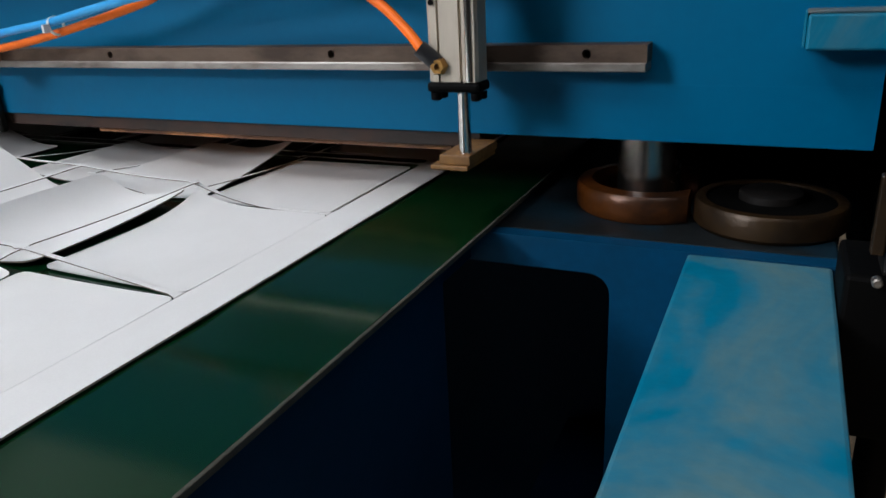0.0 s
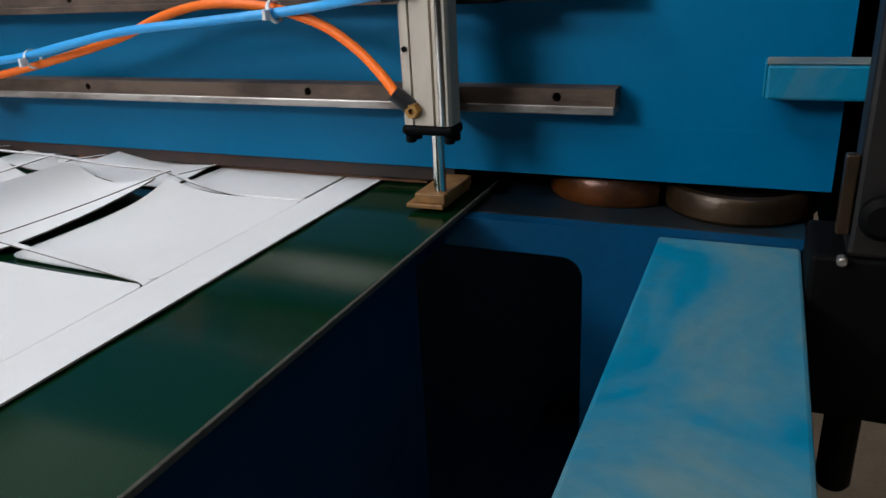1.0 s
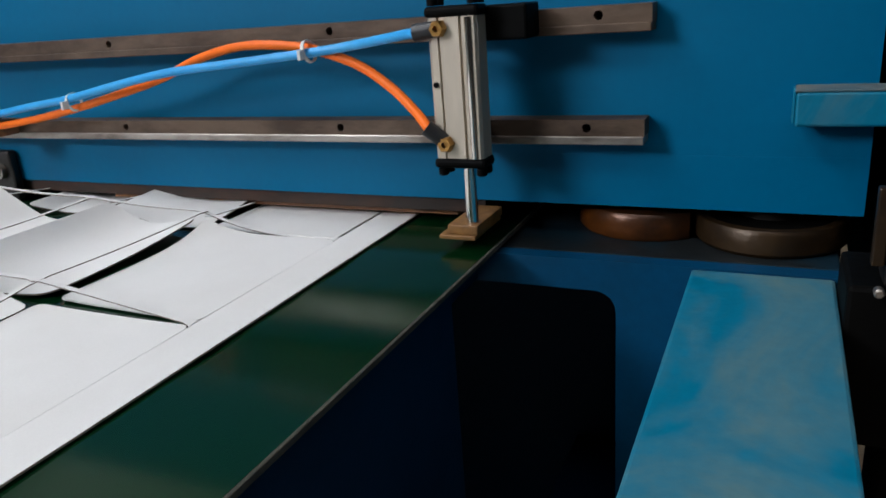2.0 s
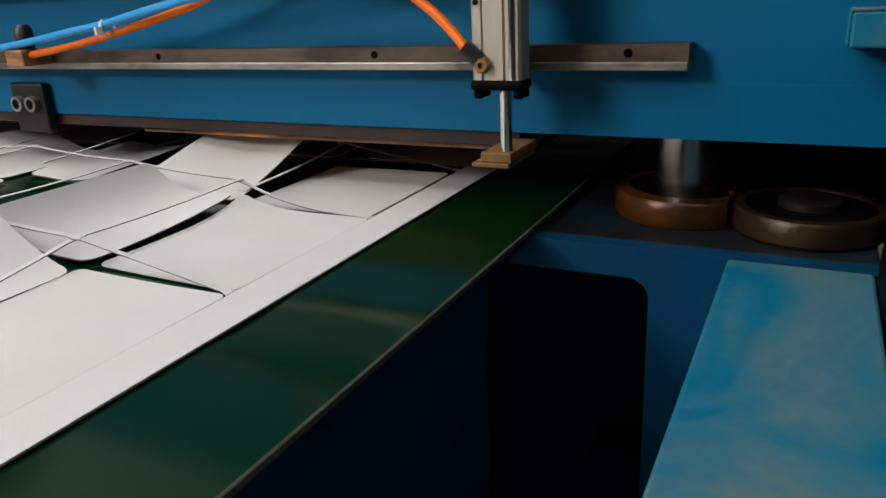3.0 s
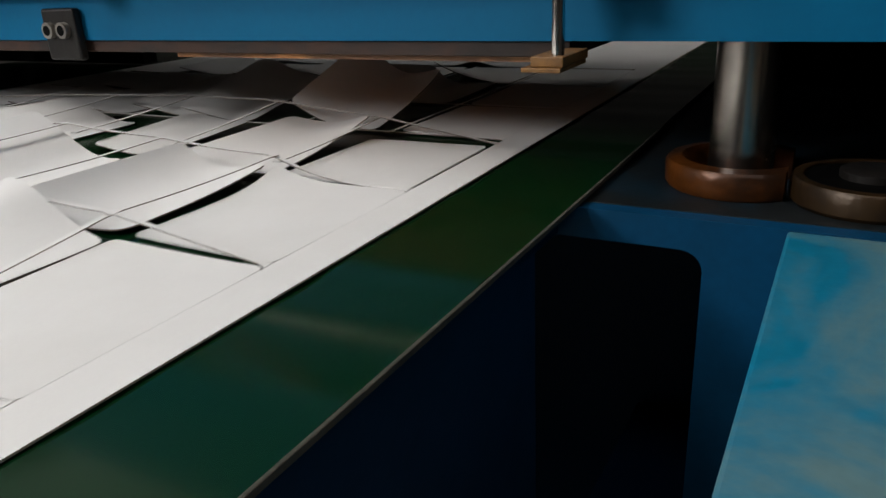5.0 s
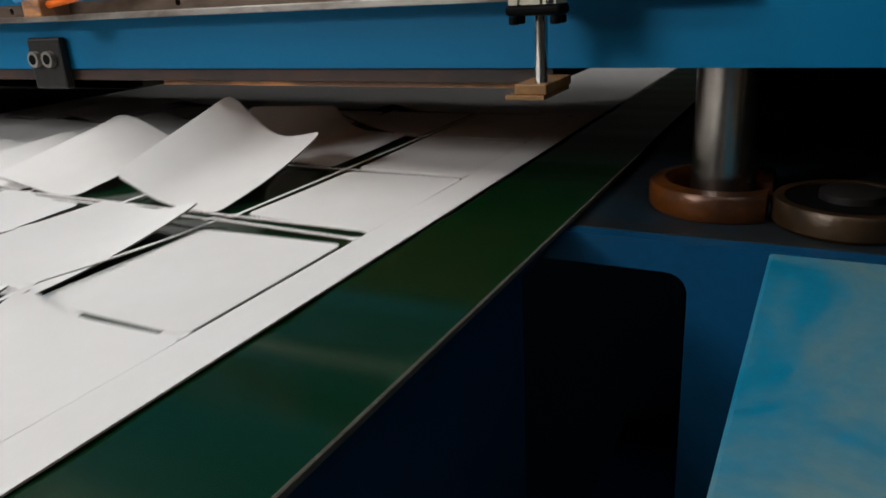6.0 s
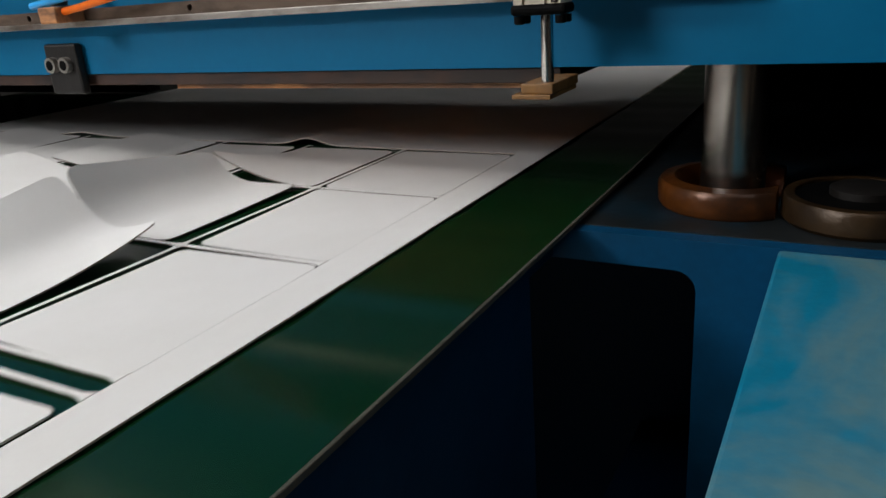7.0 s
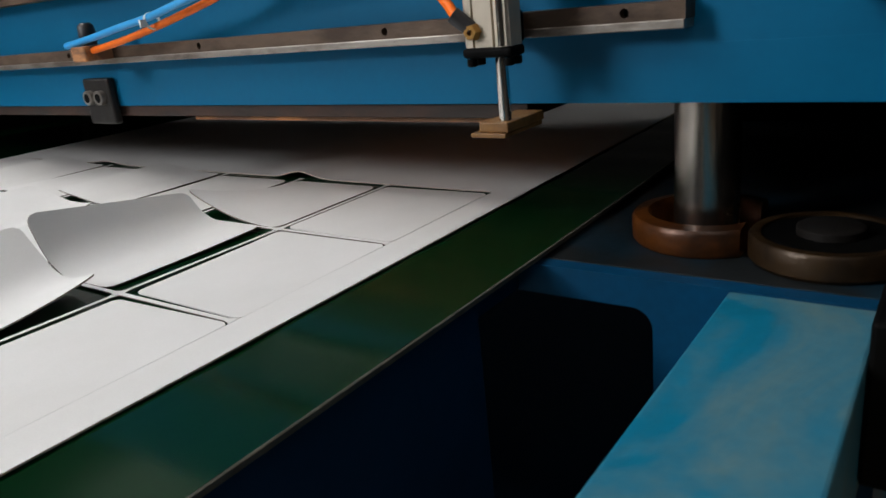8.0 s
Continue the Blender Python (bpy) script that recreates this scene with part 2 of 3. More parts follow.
# ---- press frame ----
def press_table():
    table = tagged(new("press_table"), "blue enamelled steel press table with greasy, shade-darkened top", "press table")
    part("top_plate", box(-1.85, 0.262, -0.03, 0.62, -0.03, -0.0065, bevel=0.002), GREASY_SHADED, table, "greasy blue table top plate, darkened as ram shade")
    part("front_wall", plate_with_hole(-1.75, 0.262, -0.6, -0.0065, -0.5, 0.101, -0.55, -0.033, 0.018, -0.047, -0.031), BLUE_SHADED, table, "blue front plate with a round-cornered opening")
    part("side_wall", box(0.246, 0.262, -0.03, 0.62, -0.87, -0.031), BLUE, table)
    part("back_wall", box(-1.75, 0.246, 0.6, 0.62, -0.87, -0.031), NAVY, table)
    # Added closing plates; their dark blue carries the shade of the recess.
    part("dark_closing_wall", box(-1.7, 0.245, 0.3, 0.31, -0.87, -0.031), NAVY, table)
    part("dark_closing_pan", box(-0.02, 0.245, -1.35, 0.29, -0.42, -0.4), NAVY, table)
    return table


def side_arm():
    arm = tagged(new("side_arm"), "dusty light blue steel arm beside the belt", "machine arm")
    part("beam", box(0.159, 0.257, -1.4, -0.049, -0.11, -0.0065, bevel=0.0025), DUSTY, arm)
    part("foot_post", box(0.17, 0.246, -1.38, -1.3, -0.87, -0.112, bevel=0.003), BLUE, arm)
    return arm


def conveyor():
    conv = tagged(new("conveyor"), "glossy green conveyor belt on a dark blue bed", "conveyor")
    bm = bmesh.new()
    xs = [-1.8 + 1.7978 * i / 40 for i in range(41)]
    ys = [-1.62 + 3.52 * j / 300 for j in range(301)]
    # slightly rippled where it runs over the bed
    grid = [[bm.verts.new((x, y, 0.00028 * math.sin(47 * y + 7 * x) + 0.00022 * math.sin(79 * y - 5 * x + 1.3) + 0.0002 * math.sin(23 * y + 11 * x))) for x in xs] for y in ys]
    rim = [[bm.verts.new((v.co.x, v.co.y, -0.0035)) for v in row] for row in grid]
    for j in range(300):
        for i in range(40):
            bm.faces.new((grid[j][i], grid[j][i + 1], grid[j + 1][i + 1], grid[j + 1][i])).smooth = True
            bm.faces.new((rim[j][i], rim[j + 1][i], rim[j + 1][i + 1], rim[j][i + 1]))
        for i in (0, 40):
            bm.faces.new((grid[j][i], grid[j + 1][i], rim[j + 1][i], rim[j][i]))
    for j in (0, 300):
        for i in range(40):
            bm.faces.new((grid[j][i], grid[j][i + 1], rim[j][i + 1], rim[j][i]))
    part("belt", bm, BELT, conv, "glossy dark green belt")
    part("belt_edge", box(-0.002, 0.0008, -1.62, 1.9, -0.0038, 0.0004, bevel=0.0006), BELT_EDGE, conv, "frayed grey edge of the belt")
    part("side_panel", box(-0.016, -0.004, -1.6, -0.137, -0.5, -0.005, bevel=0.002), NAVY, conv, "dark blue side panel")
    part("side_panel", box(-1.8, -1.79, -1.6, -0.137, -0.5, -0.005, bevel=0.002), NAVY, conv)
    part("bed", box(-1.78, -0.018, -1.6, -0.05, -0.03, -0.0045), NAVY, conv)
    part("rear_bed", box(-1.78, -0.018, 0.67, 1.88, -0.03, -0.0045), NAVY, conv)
    for x in (-1.75, -0.08):
        for y in (-1.58, 1.8):
            part("leg", box(x, x + 0.05, y, y + 0.05, -0.87, -0.031, bevel=0.004), NAVY, conv)
    return conv


def guide_posts():
    for x, y, r, mat, tall, label in ((0.109, 0.068, 0.0275, RUST, 1.2, "oiled steel guide post in a rusty greased collar"),):
        post = tagged(new("guide_post"), label, "guide post")
        part("rod", lathe([(0, -0.0064), (r, -0.0064), (r, tall), (0, tall)], pose(x, y, 0), 48), POST, post, "oiled dull steel rod")
        ring = lathe([(r + 0.018, -0.0063), (0.061, -0.0063), (0.0635, -0.003), (0.064, 0.014), (0.0615, 0.0175), (0.05, 0.019), (r + 0.02, 0.0165), (r + 0.018, -0.0063)], pose(x, y, 0), 56)
        # one side is ground flat where the neighbouring socket sits
        cut = bmesh.ops.bisect_plane(ring, geom=ring.verts[:] + ring.edges[:] + ring.faces[:], plane_co=(0.1495, 0, 0), plane_no=(1, 0, 0), clear_outer=True)
        bmesh.ops.holes_fill(ring, edges=[e for e in cut["geom_cut"] if isinstance(e, bmesh.types.BMEdge)], sides=0)
        part("collar", ring, mat, post, "rusty greased steel collar")
    stub = tagged(new("post_socket"), "greasy brown steel socket with a grey stub", "post socket")
    x, y = 0.2115, 0.041
    part("collar", lathe([(0.05, -0.0063), (0.0565, -0.0063), (0.0595, -0.003), (0.0595, 0.0125), (0.0575, 0.0155), (0.052, 0.0165), (0.05, 0.0155), (0.05, -0.0063)], pose(x, y, 0), 56), OLDBRASS, stub, "greasy brown steel collar")
    # Black disc: the socket top's shade under the ram, built as a cap.
    part("shade_cap", lathe([(0, -0.006), (0.0495, -0.006), (0.0495, 0.0135), (0.04, 0.0145), (0, 0.0145)], pose(x, y, 0), 48), BLACK, stub, "black cap for the greasy socket top in shade")
    part("stub", lathe([(0, 0.0148), (0.0245, 0.0148), (0.0245, 0.0205), (0.022, 0.022), (0, 0.022)], pose(x, y, 0), 40), DARK, stub, "dark steel stub")


# ---- press head ----
def bar_with_holes(x0, x1, z0, z1, holes):
    """A flat guide bar on the ram with round countersunk holes through it."""
    bm = bmesh.new()
    ends = [x0] + [(p + q) / 2 for p, q in zip(holes[:-1], holes[1:])] + [x1]
    zc, r = (z0 + z1) / 2, 0.0036
    for h, a, b in zip(holes, ends[:-1], ends[1:]):
        seg = plate_with_hole(a, b, z0, z1, h - r, h + r, zc - r, zc + r, r * 0.999, -0.022, 0.0005, 5)
        tmp = bpy.data.meshes.new("tmp")
        seg.to_mesh(tmp)
        seg.free()
        bm.from_mesh(tmp)
        bpy.data.meshes.remove(tmp)
    bmesh.ops.remove_doubles(bm, verts=bm.verts, dist=1e-5)
    inner = [f for f in bm.faces if abs(f.normal.x) > 0.99 and any(abs(f.calc_center_median().x - e) < 1e-4 for e in ends[1:-1])]
    bmesh.ops.delete(bm, geom=inner, context="FACES")
    return bm


def press_head():
    head = tagged(new("press_ram"), "blue enamelled press ram with steel guide bars and air cylinder", "press ram")
    beam = part("beam", box(-1.75, 0.275, 0.0001, 0.6, 0.167, 0.5), BLUE, head, "blue enamelled beam")
    part("lower_flange", box(-1.75, 0.2752, 0.0, 0.6, 0.123, 0.1672, bevel=0.0002), BLUE, head, "blue lower flange")
    part("die_plate", box(-1.6, -0.028, 0.004, 0.56, 0.109, 0.1228, bevel=0.001), DIE, head, "brown stained steel die plate")
    part("die_board", box(-0.505, -0.06, 0.012, 0.47, 0.1035, 0.1088, bevel=0.0006), PLY, head, "orange plywood die board")
    for z0, holes in ((0.18, (-1.24, -0.97, -0.70, -0.427, -0.158, 0.072)), (0.266, (-1.24, -0.97, -0.70, -0.427, -0.158, 0.082))):
        rail = part("guide_bar", bar_with_holes(-1.5, 0.1175 if z0 < 0.2 else 0.122, z0 + 0.0062, z0 + 0.0195, holes), STEEL, head, "brown worn steel guide bar")
        for x in holes:
            part("screw", lathe([(0, 0.004), (0.0015, 0.004), (0.0018, 0.006), (0.0034, 0.006), (0.0034, -0.008), (0, -0.008)], pose(x, -0.008, z0 + 0.0128, 90, 0, 0), 16), BLACK, rail, "dark socket screw")
        part("rubbed_edge", box(-1.5, 0.1172 if z0 < 0.2 else 0.1217, -0.0235, -0.0005, z0 - 0.0005, z0 + 0.0063, bevel=0.0008), BRIGHT if z0 < 0.2 else STEEL, rail, "rubbed lower edge")
    ledge = part("ledge", box(0.2225, 0.33, -0.03, 0.0005, 0.1955, 0.2195, bevel=0.002), DUSTY, head, "dusty blue steel ledge")
    part("dust_cover", box(0.2220, 0.33, -0.0295, 0.0005, 0.2197, 0.2212, bevel=0.0006), DUST, ledge, "tan dust lying on the ledge")
    part("worn_end", box(0.2205, 0.2223, -0.0285, -0.001, 0.1975, 0.2205, bevel=0.0006), DUSTY, ledge, "chipped pale end of the ledge")
    br = part("bracket", box(-0.702, -0.642, -0.012, -0.0005, 0.100, 0.161, bevel=0.003), DARK, head, "dark steel bracket")
    for x in (-0.687, -0.661):
        part("bolt", lathe([(0.0, 0.0), (0.0045, 0.0), (0.0045, 0.003), (0.0095, 0.003), (0.0095, -0.006), (0, -0.006)], pose(x, -0.016, 0.136, 90, 0, 0), 24), BRIGHT, br, "bright socket bolt")
        part("bolt_socket", lathe([(0, 0.0005), (0.0062, 0.0005), (0.0062, 0.0034), (0, 0.0034)], pose(x, -0.016, 0.136, 90, 0, 0), 12), BLACK, br, "black bolt socket")
    # air cylinder on its carriage
    cyl = part("cylinder", cylinder_body(), ALU, head, "grey aluminium air cylinder body")
    part("carriage", box(-0.02, 0.036, -0.0562, -0.0225, 0.266, 0.292, bevel=0.002), BLACK, cyl, "black carriage block")
    part("carriage", box(-0.034, -0.012, -0.0562, -0.0225, 0.178, 0.202, bevel=0.002), BLACK, cyl, "black carriage block")
    for z0, z1 in ((0.286, 0.294), (0.170, 0.178)):
        cap = part("end_cap", box(-0.039, 0.0055, -0.077, -0.054, z0, z1, bevel=0.003), BLACK, cyl, "black end cap")
    for x in (-0.033, 0.0):
        for y in (-0.0715, -0.0595):
            part("bolt", lathe([(0, 0.2945), (0.0042, 0.2945), (0.0042, 0.2995), (0.003, 0.3005), (0, 0.3005)], pose(x, y, 0), 16), BLACK, cyl)
            part("bolt", lathe([(0, 0.1635), (0.003, 0.1635), (0.0042, 0.1645), (0.0042, 0.1695), (0, 0.1695)], pose(x, y, 0), 16), BLACK, cyl)
    part("rib", lathe([(0, 0.1785), (0.0032, 0.1785), (0.0032, 0.2855), (0, 0.2855)], pose(-0.0032, -0.0752, 0), 16), CHROME, cyl, "bright rounded aluminium rib")
    part("sensor_screw", lathe([(0, -0.001), (0.0022, -0.001), (0.0022, 0.001), (0, 0.001)], pose(-0.0325, -0.0755, 0.236, 90, 0, 0), 12), BLACK, cyl, "black slot screw")
    part("rod", lathe([(0, 0.116), (0.0052, 0.116), (0.0052, 0.1695), (0, 0.1695)], pose(-0.0195, -0.05, 0), 24), CHROME, cyl, "polished piston rod")
    foot = bmesh.new()
    add_box(foot, -0.0455, -0.0125, -0.064, 0.0, 0.1055, 0.1092, bevel=0.0007)
    add_box(foot, -0.0385, -0.0115, -0.061, 0.002, 0.1094, 0.1175, bevel=0.001)
    part("foot", foot, FOOT, cyl, "stepped brown pressing foot")
    for z, way in ((0.278, Vector((-1, -0.1, -0.1))), (0.190, Vector((-0.7, -0.25, 0.65)))):
        c = Vector((-0.027, -0.0705, z))
        part("fitting", lathe([(0, -0.001), (0.0066, -0.001), (0.0068, 0.009), (0.0055, 0.0115), (0.0026, 0.0115), (0.0024, 0.008), (0, 0.008)], pose(*c, 90, 0, 0), 6), BRASS, cyl, "brass elbow fitting")
        a = c + Vector((0, -0.004, 0))
        part("fitting_sleeve", tube([a + way.normalized() * 0.003, a + way.normalized() * 0.012, a + way.normalized() * 0.021], 0.0064, 16, 4), RUBBER, cyl, "black push-in sleeve", smooth=True)
    # air tubes with their ties and far fitting
    part("orange_tube", tube([(-0.0405, -0.0785, 0.2025), (-0.056, -0.0700, 0.2155), (-0.082, -0.059, 0.2335), (-0.113, -0.052, 0.2505), (-0.146, -0.05, 0.262), (-0.178, -0.05, 0.269), (-0.232, -0.05, 0.2715), (-0.291, -0.043, 0.262), (-0.351, -0.04, 0.243), (-0.431, -0.046, 0.224), (-0.50, -0.05, 0.2105), (-0.56, -0.05, 0.202), (-0.612, -0.05, 0.196)], 0.0041), ORANGE, head, "orange polyurethane air tube", smooth=True)
    part("blue_tube", tube([(-0.046, -0.077, 0.2755), (-0.06, -0.072, 0.2745), (-0.112, -0.058, 0.268), (-0.156, -0.056, 0.2635), (-0.235, -0.056, 0.2575), (-0.321, -0.056, 0.251), (-0.395, -0.056, 0.24), (-0.461, -0.055, 0.2285), (-0.52, -0.055, 0.221), (-0.59, -0.055, 0.2115), (-0.64, -0.055, 0.206)], 0.0041), SKYBLUE, head, "sky blue air tube", smooth=True)
    for x, z, y in ((-0.461, 0.2245, -0.051), (-0.161, 0.2645, -0.0535)):
        tie = lathe([(0.0085, -0.0016), (0.0098, -0.0016), (0.0098, 0.0016), (0.0085, 0.0016), (0.0085, -0.0016)], pose(x, y, z, 0, 78, 0), 20)
        add_box(tie, x - 0.0015, x + 0.0015, y - 0.016, y - 0.009, z - 0.006, z + 0.002)
        part("cable_tie", tie, WHITE, head, "white cable tie")
    valve = part("valve", box(-0.622, -0.592, -0.062, -0.024, 0.186, 0.204, bevel=0.002), PLY, head, "orange brown valve block")
    part("knob", lathe([(0, 0.2045), (0.009, 0.2045), (0.0105, 0.216), (0.0095, 0.227), (0.006, 0.231), (0, 0.231)], pose(-0.605, -0.045, 0), 24), RUBBER, valve, "black valve knob")
    return head


def cylinder_body():
    """A square profile with two grooves down its front face and one down its side."""
    x0, x1, y0, y1 = -0.0375, 0.0035, -0.075, -0.0565
    front = [(x0, y1), (x0, y0 + 0.003), (x0 + 0.003, y0), (x0 + 0.0085, y0), (x0 + 0.0085, y0 + 0.003), (x0 + 0.0105, y0 + 0.003), (x0 + 0.0105, y0), (x0 + 0.0262, y0), (x0 + 0.0262, y0 + 0.004), (x0 + 0.029, y0 + 0.004), (x0 + 0.029, y0 - 0.001), (x1 - 0.002, y0 - 0.001), (x1, y0 + 0.002), (x1, y1)]
    bm = bmesh.new()
    lo = [bm.verts.new((x, y, 0.178)) for x, y in front]
    hi = [bm.verts.new((x, y, 0.286)) for x, y in front]
    n = len(front)
    for k in range(n):
        bm.faces.new((lo[k], lo[(k + 1) % n], hi[(k + 1) % n], hi[k]))
    bm.faces.new(lo)
    bm.faces.new(hi)
    return bm


# ---- black upright beside the head ----
def upright():
    up = tagged(new("guard_upright"), "black steel guard upright with a bolted plate", "machine guard")
    part("plate", box(0.2575, 0.46, -0.13, -0.06, -0.09, 0.02, bevel=0.003), BLACK, up)
    part("bar", box(0.276, 0.31, -0.13, -0.10, 0.0205, 0.75, bevel=0.003), DARK, up, "dark brown steel bar")
    part("bolt", lathe([(0, -0.004), (0.003, -0.004), (0.003, 0.002), (0.002, 0.003), (0, 0.003)], pose(0.274, -0.134, 0.019, 90, 0, 0), 16), BRIGHT, up, "bright bolt")
    part("edge_strip", box(0.2685, 0.2757, -0.13, -0.122, 0.034, 0.082, bevel=0.001), OLDBRASS, up, "rusty brown edge strip")
    part("knob", lathe([(0, -0.006), (0.012, -0.006), (0.013, 0.002), (0.009, 0.006), (0, 0.006)], pose(0.291, -0.137, 0.048, 90, 0, 0), 24), BLACK, up, "dark round knob")
    part("leg", lathe([(0, -0.162), (0.009, -0.162), (0.0115, -0.158), (0.0115, -0.0905), (0, -0.0905)], pose(0.293, -0.1, 0), 20), BLACK, up)
    # Black panels added so the space behind the post stays dark.
    part("side_panel", box(0.301, 0.46, -0.059, 0.62, -0.13, 0.95), BLACK, up, "added black panel darkening the side gap")
    part("rear_blackout", box(0.004, 0.312, 0.621, 0.66, -0.87, 0.5), BLACK, up, "added black panel darkening the rear gap")
    part("base", box(0.40, 0.46, -0.12, -0.07, -0.87, -0.0905, bevel=0.003), BLACK, up)
    # Invented far panels that black out the lit belt behind the press.
    far = tagged(new("far_blackout"), "added black panels darkening the far press side", "machine guard")
    part("side_panel", box(-2.0, -1.87, -0.059, 0.62, -0.87, 0.5), BLACK, far, "added black panel darkening the side gap")
    part("rear_blackout", box(-2.0, -1.285, 0.621, 0.66, 0.004, 0.5), BLACK, far, "added black panel darkening the rear gap")


SHEET_X0, SHEET_X1 = -1.268, -0.1085
COLS = [-0.147 - 0.1525 * k for k in range(8)]
PITCH, TH, Z0 = 0.189, 0.0014, 0.0012
STROKES = {"old": -1.028, "middle": -0.443, "fresh": 0.142}
WEB = 0.0048


def card(width, length, radius, shape, edge=None, taper=0.0, nu=18, nv=18):
    """A round-cornered card piece of real thickness, its right edge at x = 0; shape(s, v) gives its place from the length s along the card."""
    bm = bmesh.new()
    top, low = [], []
    for j in range(nv + 1):
        v = -length / 2 + length * (0.5 - 0.5 * math.cos(math.pi * j / nv))
        d = abs(v) - (length / 2 - radius)
        cut = radius - math.sqrt(max(radius ** 2 - d ** 2, 0)) if d > 0 else 0
        rt, rl = [], []
        for i in range(nu + 1):
            s = cut + (width - 2 * cut) * i / nu
            q, e = v * (1 - taper * s / width), 1e-4
            p = Vector(shape(s, q))
            n = ((Vector(shape(s, q + e)) - p).cross(Vector(shape(s + e, q)) - p)).normalized()
            rt.append(bm.verts.new(p + n * TH))
            rl.append(bm.verts.new(p))
        top.append(rt)
        low.append(rl)
    for j in range(nv):
        for i in range(nu):
            bm.faces.new((top[j][i], top[j][i + 1], top[j + 1][i + 1], top[j + 1][i])).smooth = True
            bm.faces.new((low[j][i], low[j + 1][i], low[j + 1][i + 1], low[j][i + 1])).smooth = True
        for i in (0, nu):
            bm.faces.new((top[j][i], top[j + 1][i], low[j + 1][i], low[j][i])).material_index = 1
    for i in range(nu):
        for j in (0, nv):
            bm.faces.new((top[j][i], top[j][i + 1], low[j][i + 1], low[j][i])).material_index = 1
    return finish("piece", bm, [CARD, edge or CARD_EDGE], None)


def bent(flat=0.03, radius=0.06, turn=0, fr=0.0, fl=0.0, br=0.0, bl=0.0, arch=0.0, power=2.2, ends=(1, 1)):
    """Flat for a stretch from the right edge, then bent up about y; fr, fl, br, bl lift the front and back corners, arch humps the back edge, ends scale the bend at the front and the back."""
    def shape(s, v):
        if s < flat or turn == 0:
            x, z = -s, 0.0
        else:
            a = min((s - flat) / radius, radians(turn))
            rest = s - flat - a * radius
            x = -(flat + radius * math.sin(a) + rest * math.cos(a))
            z = radius * (1 - math.cos(a)) + rest * math.sin(a)
        left, back = min(max(s / 0.147, 0), 1), min(max(v / 0.184 + 0.5, 0), 1)
        z *= ends[0] + (ends[1] - ends[0]) * back
        z += fr * ((1 - left) * (1 - back)) ** power + fl * (left * (1 - back)) ** power + br * ((1 - left) * back) ** power + bl * (left * back) ** power
        z += arch * math.sin(math.pi * left ** 1.7) * back ** 1.5
        return (x, v, z)
    return shape


# how each piece lies: shift in x and y, trimmed width and length, turn, bend
PIECES = {}
PIECES.update({
    ("middle", 2, 0): (-0.0036, -0.0075, -0.002, -0.009, 0.5, bent(fl=0.001)),
    ("middle", 1, 0): (0, 0, -0.004, -0.001, -0.3, bent(bl=0.020, fl=0.001, power=6)),
    ("middle", 0, 0): (0, 0, -0.005, -0.001, 0.25, bent(bl=0.004)),
    ("middle", 2, 1): (-0.002, -0.004, -0.018, -0.004, -5, bent(0.04, 0.16, 12, br=0.024, power=1.8)),
    ("middle", 1, 1): (-0.002, 0.003, -0.026, -0.002, 0.8, bent(0.04, 0.10, 45, br=0.012, fr=0.002)),
    ("middle", 0, 1): (0.006, -0.006, -0.001, -0.004, -0.8, bent(0.05, 0.12, 8, br=0.002, arch=0.038)),
})
PIECES.update({
    ("middle", 2, 2): (-0.050, 0.01, -0.04, -0.02, 1.0, bent(0.03, 0.15, 8)),
    ("middle", 1, 2): (-0.012, 0.004, -0.006, -0.008, 2, bent(0.02, 0.09, 30, bl=0.012)),
    ("middle", 0, 2): (-0.012, 0, -0.03, -0.004, -2, bent(0.03, 0.10, 26, br=0.022)),
    ("middle", 2, 3): (-0.075, -0.012, -0.01, -0.02, 2, bent(0.02, 0.12, 20)),
    ("middle", 1, 3): (-0.034, 0.006, -0.01, -0.006, -3, bent(0.02, 0.08, 34, fl=0.012)),
    ("middle", 0, 3): (-0.014, 0, 0, 0, 1, bent(0.04, 0.10, 24)),
})
PIECES.update({
    ("middle", 1, 4): (-0.026, 0, -0.01, -0.006, 2, bent(0.03, 0.09, 30)),
    ("fresh", 0, 0): (0, 0, -0.0095, -0.002, 0.25, bent(fl=0.002)),
    ("fresh", 1, 0): (0, 0, -0.0095, -0.0025, 0.4, bent(bl=0.002)),
    ("fresh", 2, 0): (-0.0008, -0.002, -0.004, -0.004, 0.2, bent()),
    ("fresh", 0, 1): (-0.009, -0.003, 0, 0, -0.5, bent(0.045, 0.065, 43, br=0.021, power=2.4, ends=(0.45, 1.0))),
    ("fresh", 1, 1): (-0.018, 0.0, 0, 0, 0, bent(0.058, 0.055, 62, ends=(1.1, 0.6), br=0.003)),
})
PIECES.update({
    ("fresh", 2, 1): (-0.003, -0.006, -0.003, -0.008, 0.4, bent(fl=0.040, power=2.0)),
    ("fresh", 0, 2): (-0.010, 0, -0.012, -0.005, 0, bent(0.03, 0.12, 10, arch=0.02)),
    ("fresh", 1, 2): (-0.010, 0, -0.004, -0.006, 0.5, bent(0.05, 0.2, 7)),
    ("fresh", 2, 2): (-0.006, -0.006, -0.005, -0.012, 0.5, bent(fl=0.004)),
    ("fresh", 1, 3): (-0.016, -0.006, 0, -0.006, 1.5, bent(0.03, 0.1, 14, br=0.010)),
    ("fresh", 2, 4): (-0.006, -0.007, 0, -0.012, 0.5, bent(fl=0.006)),
})
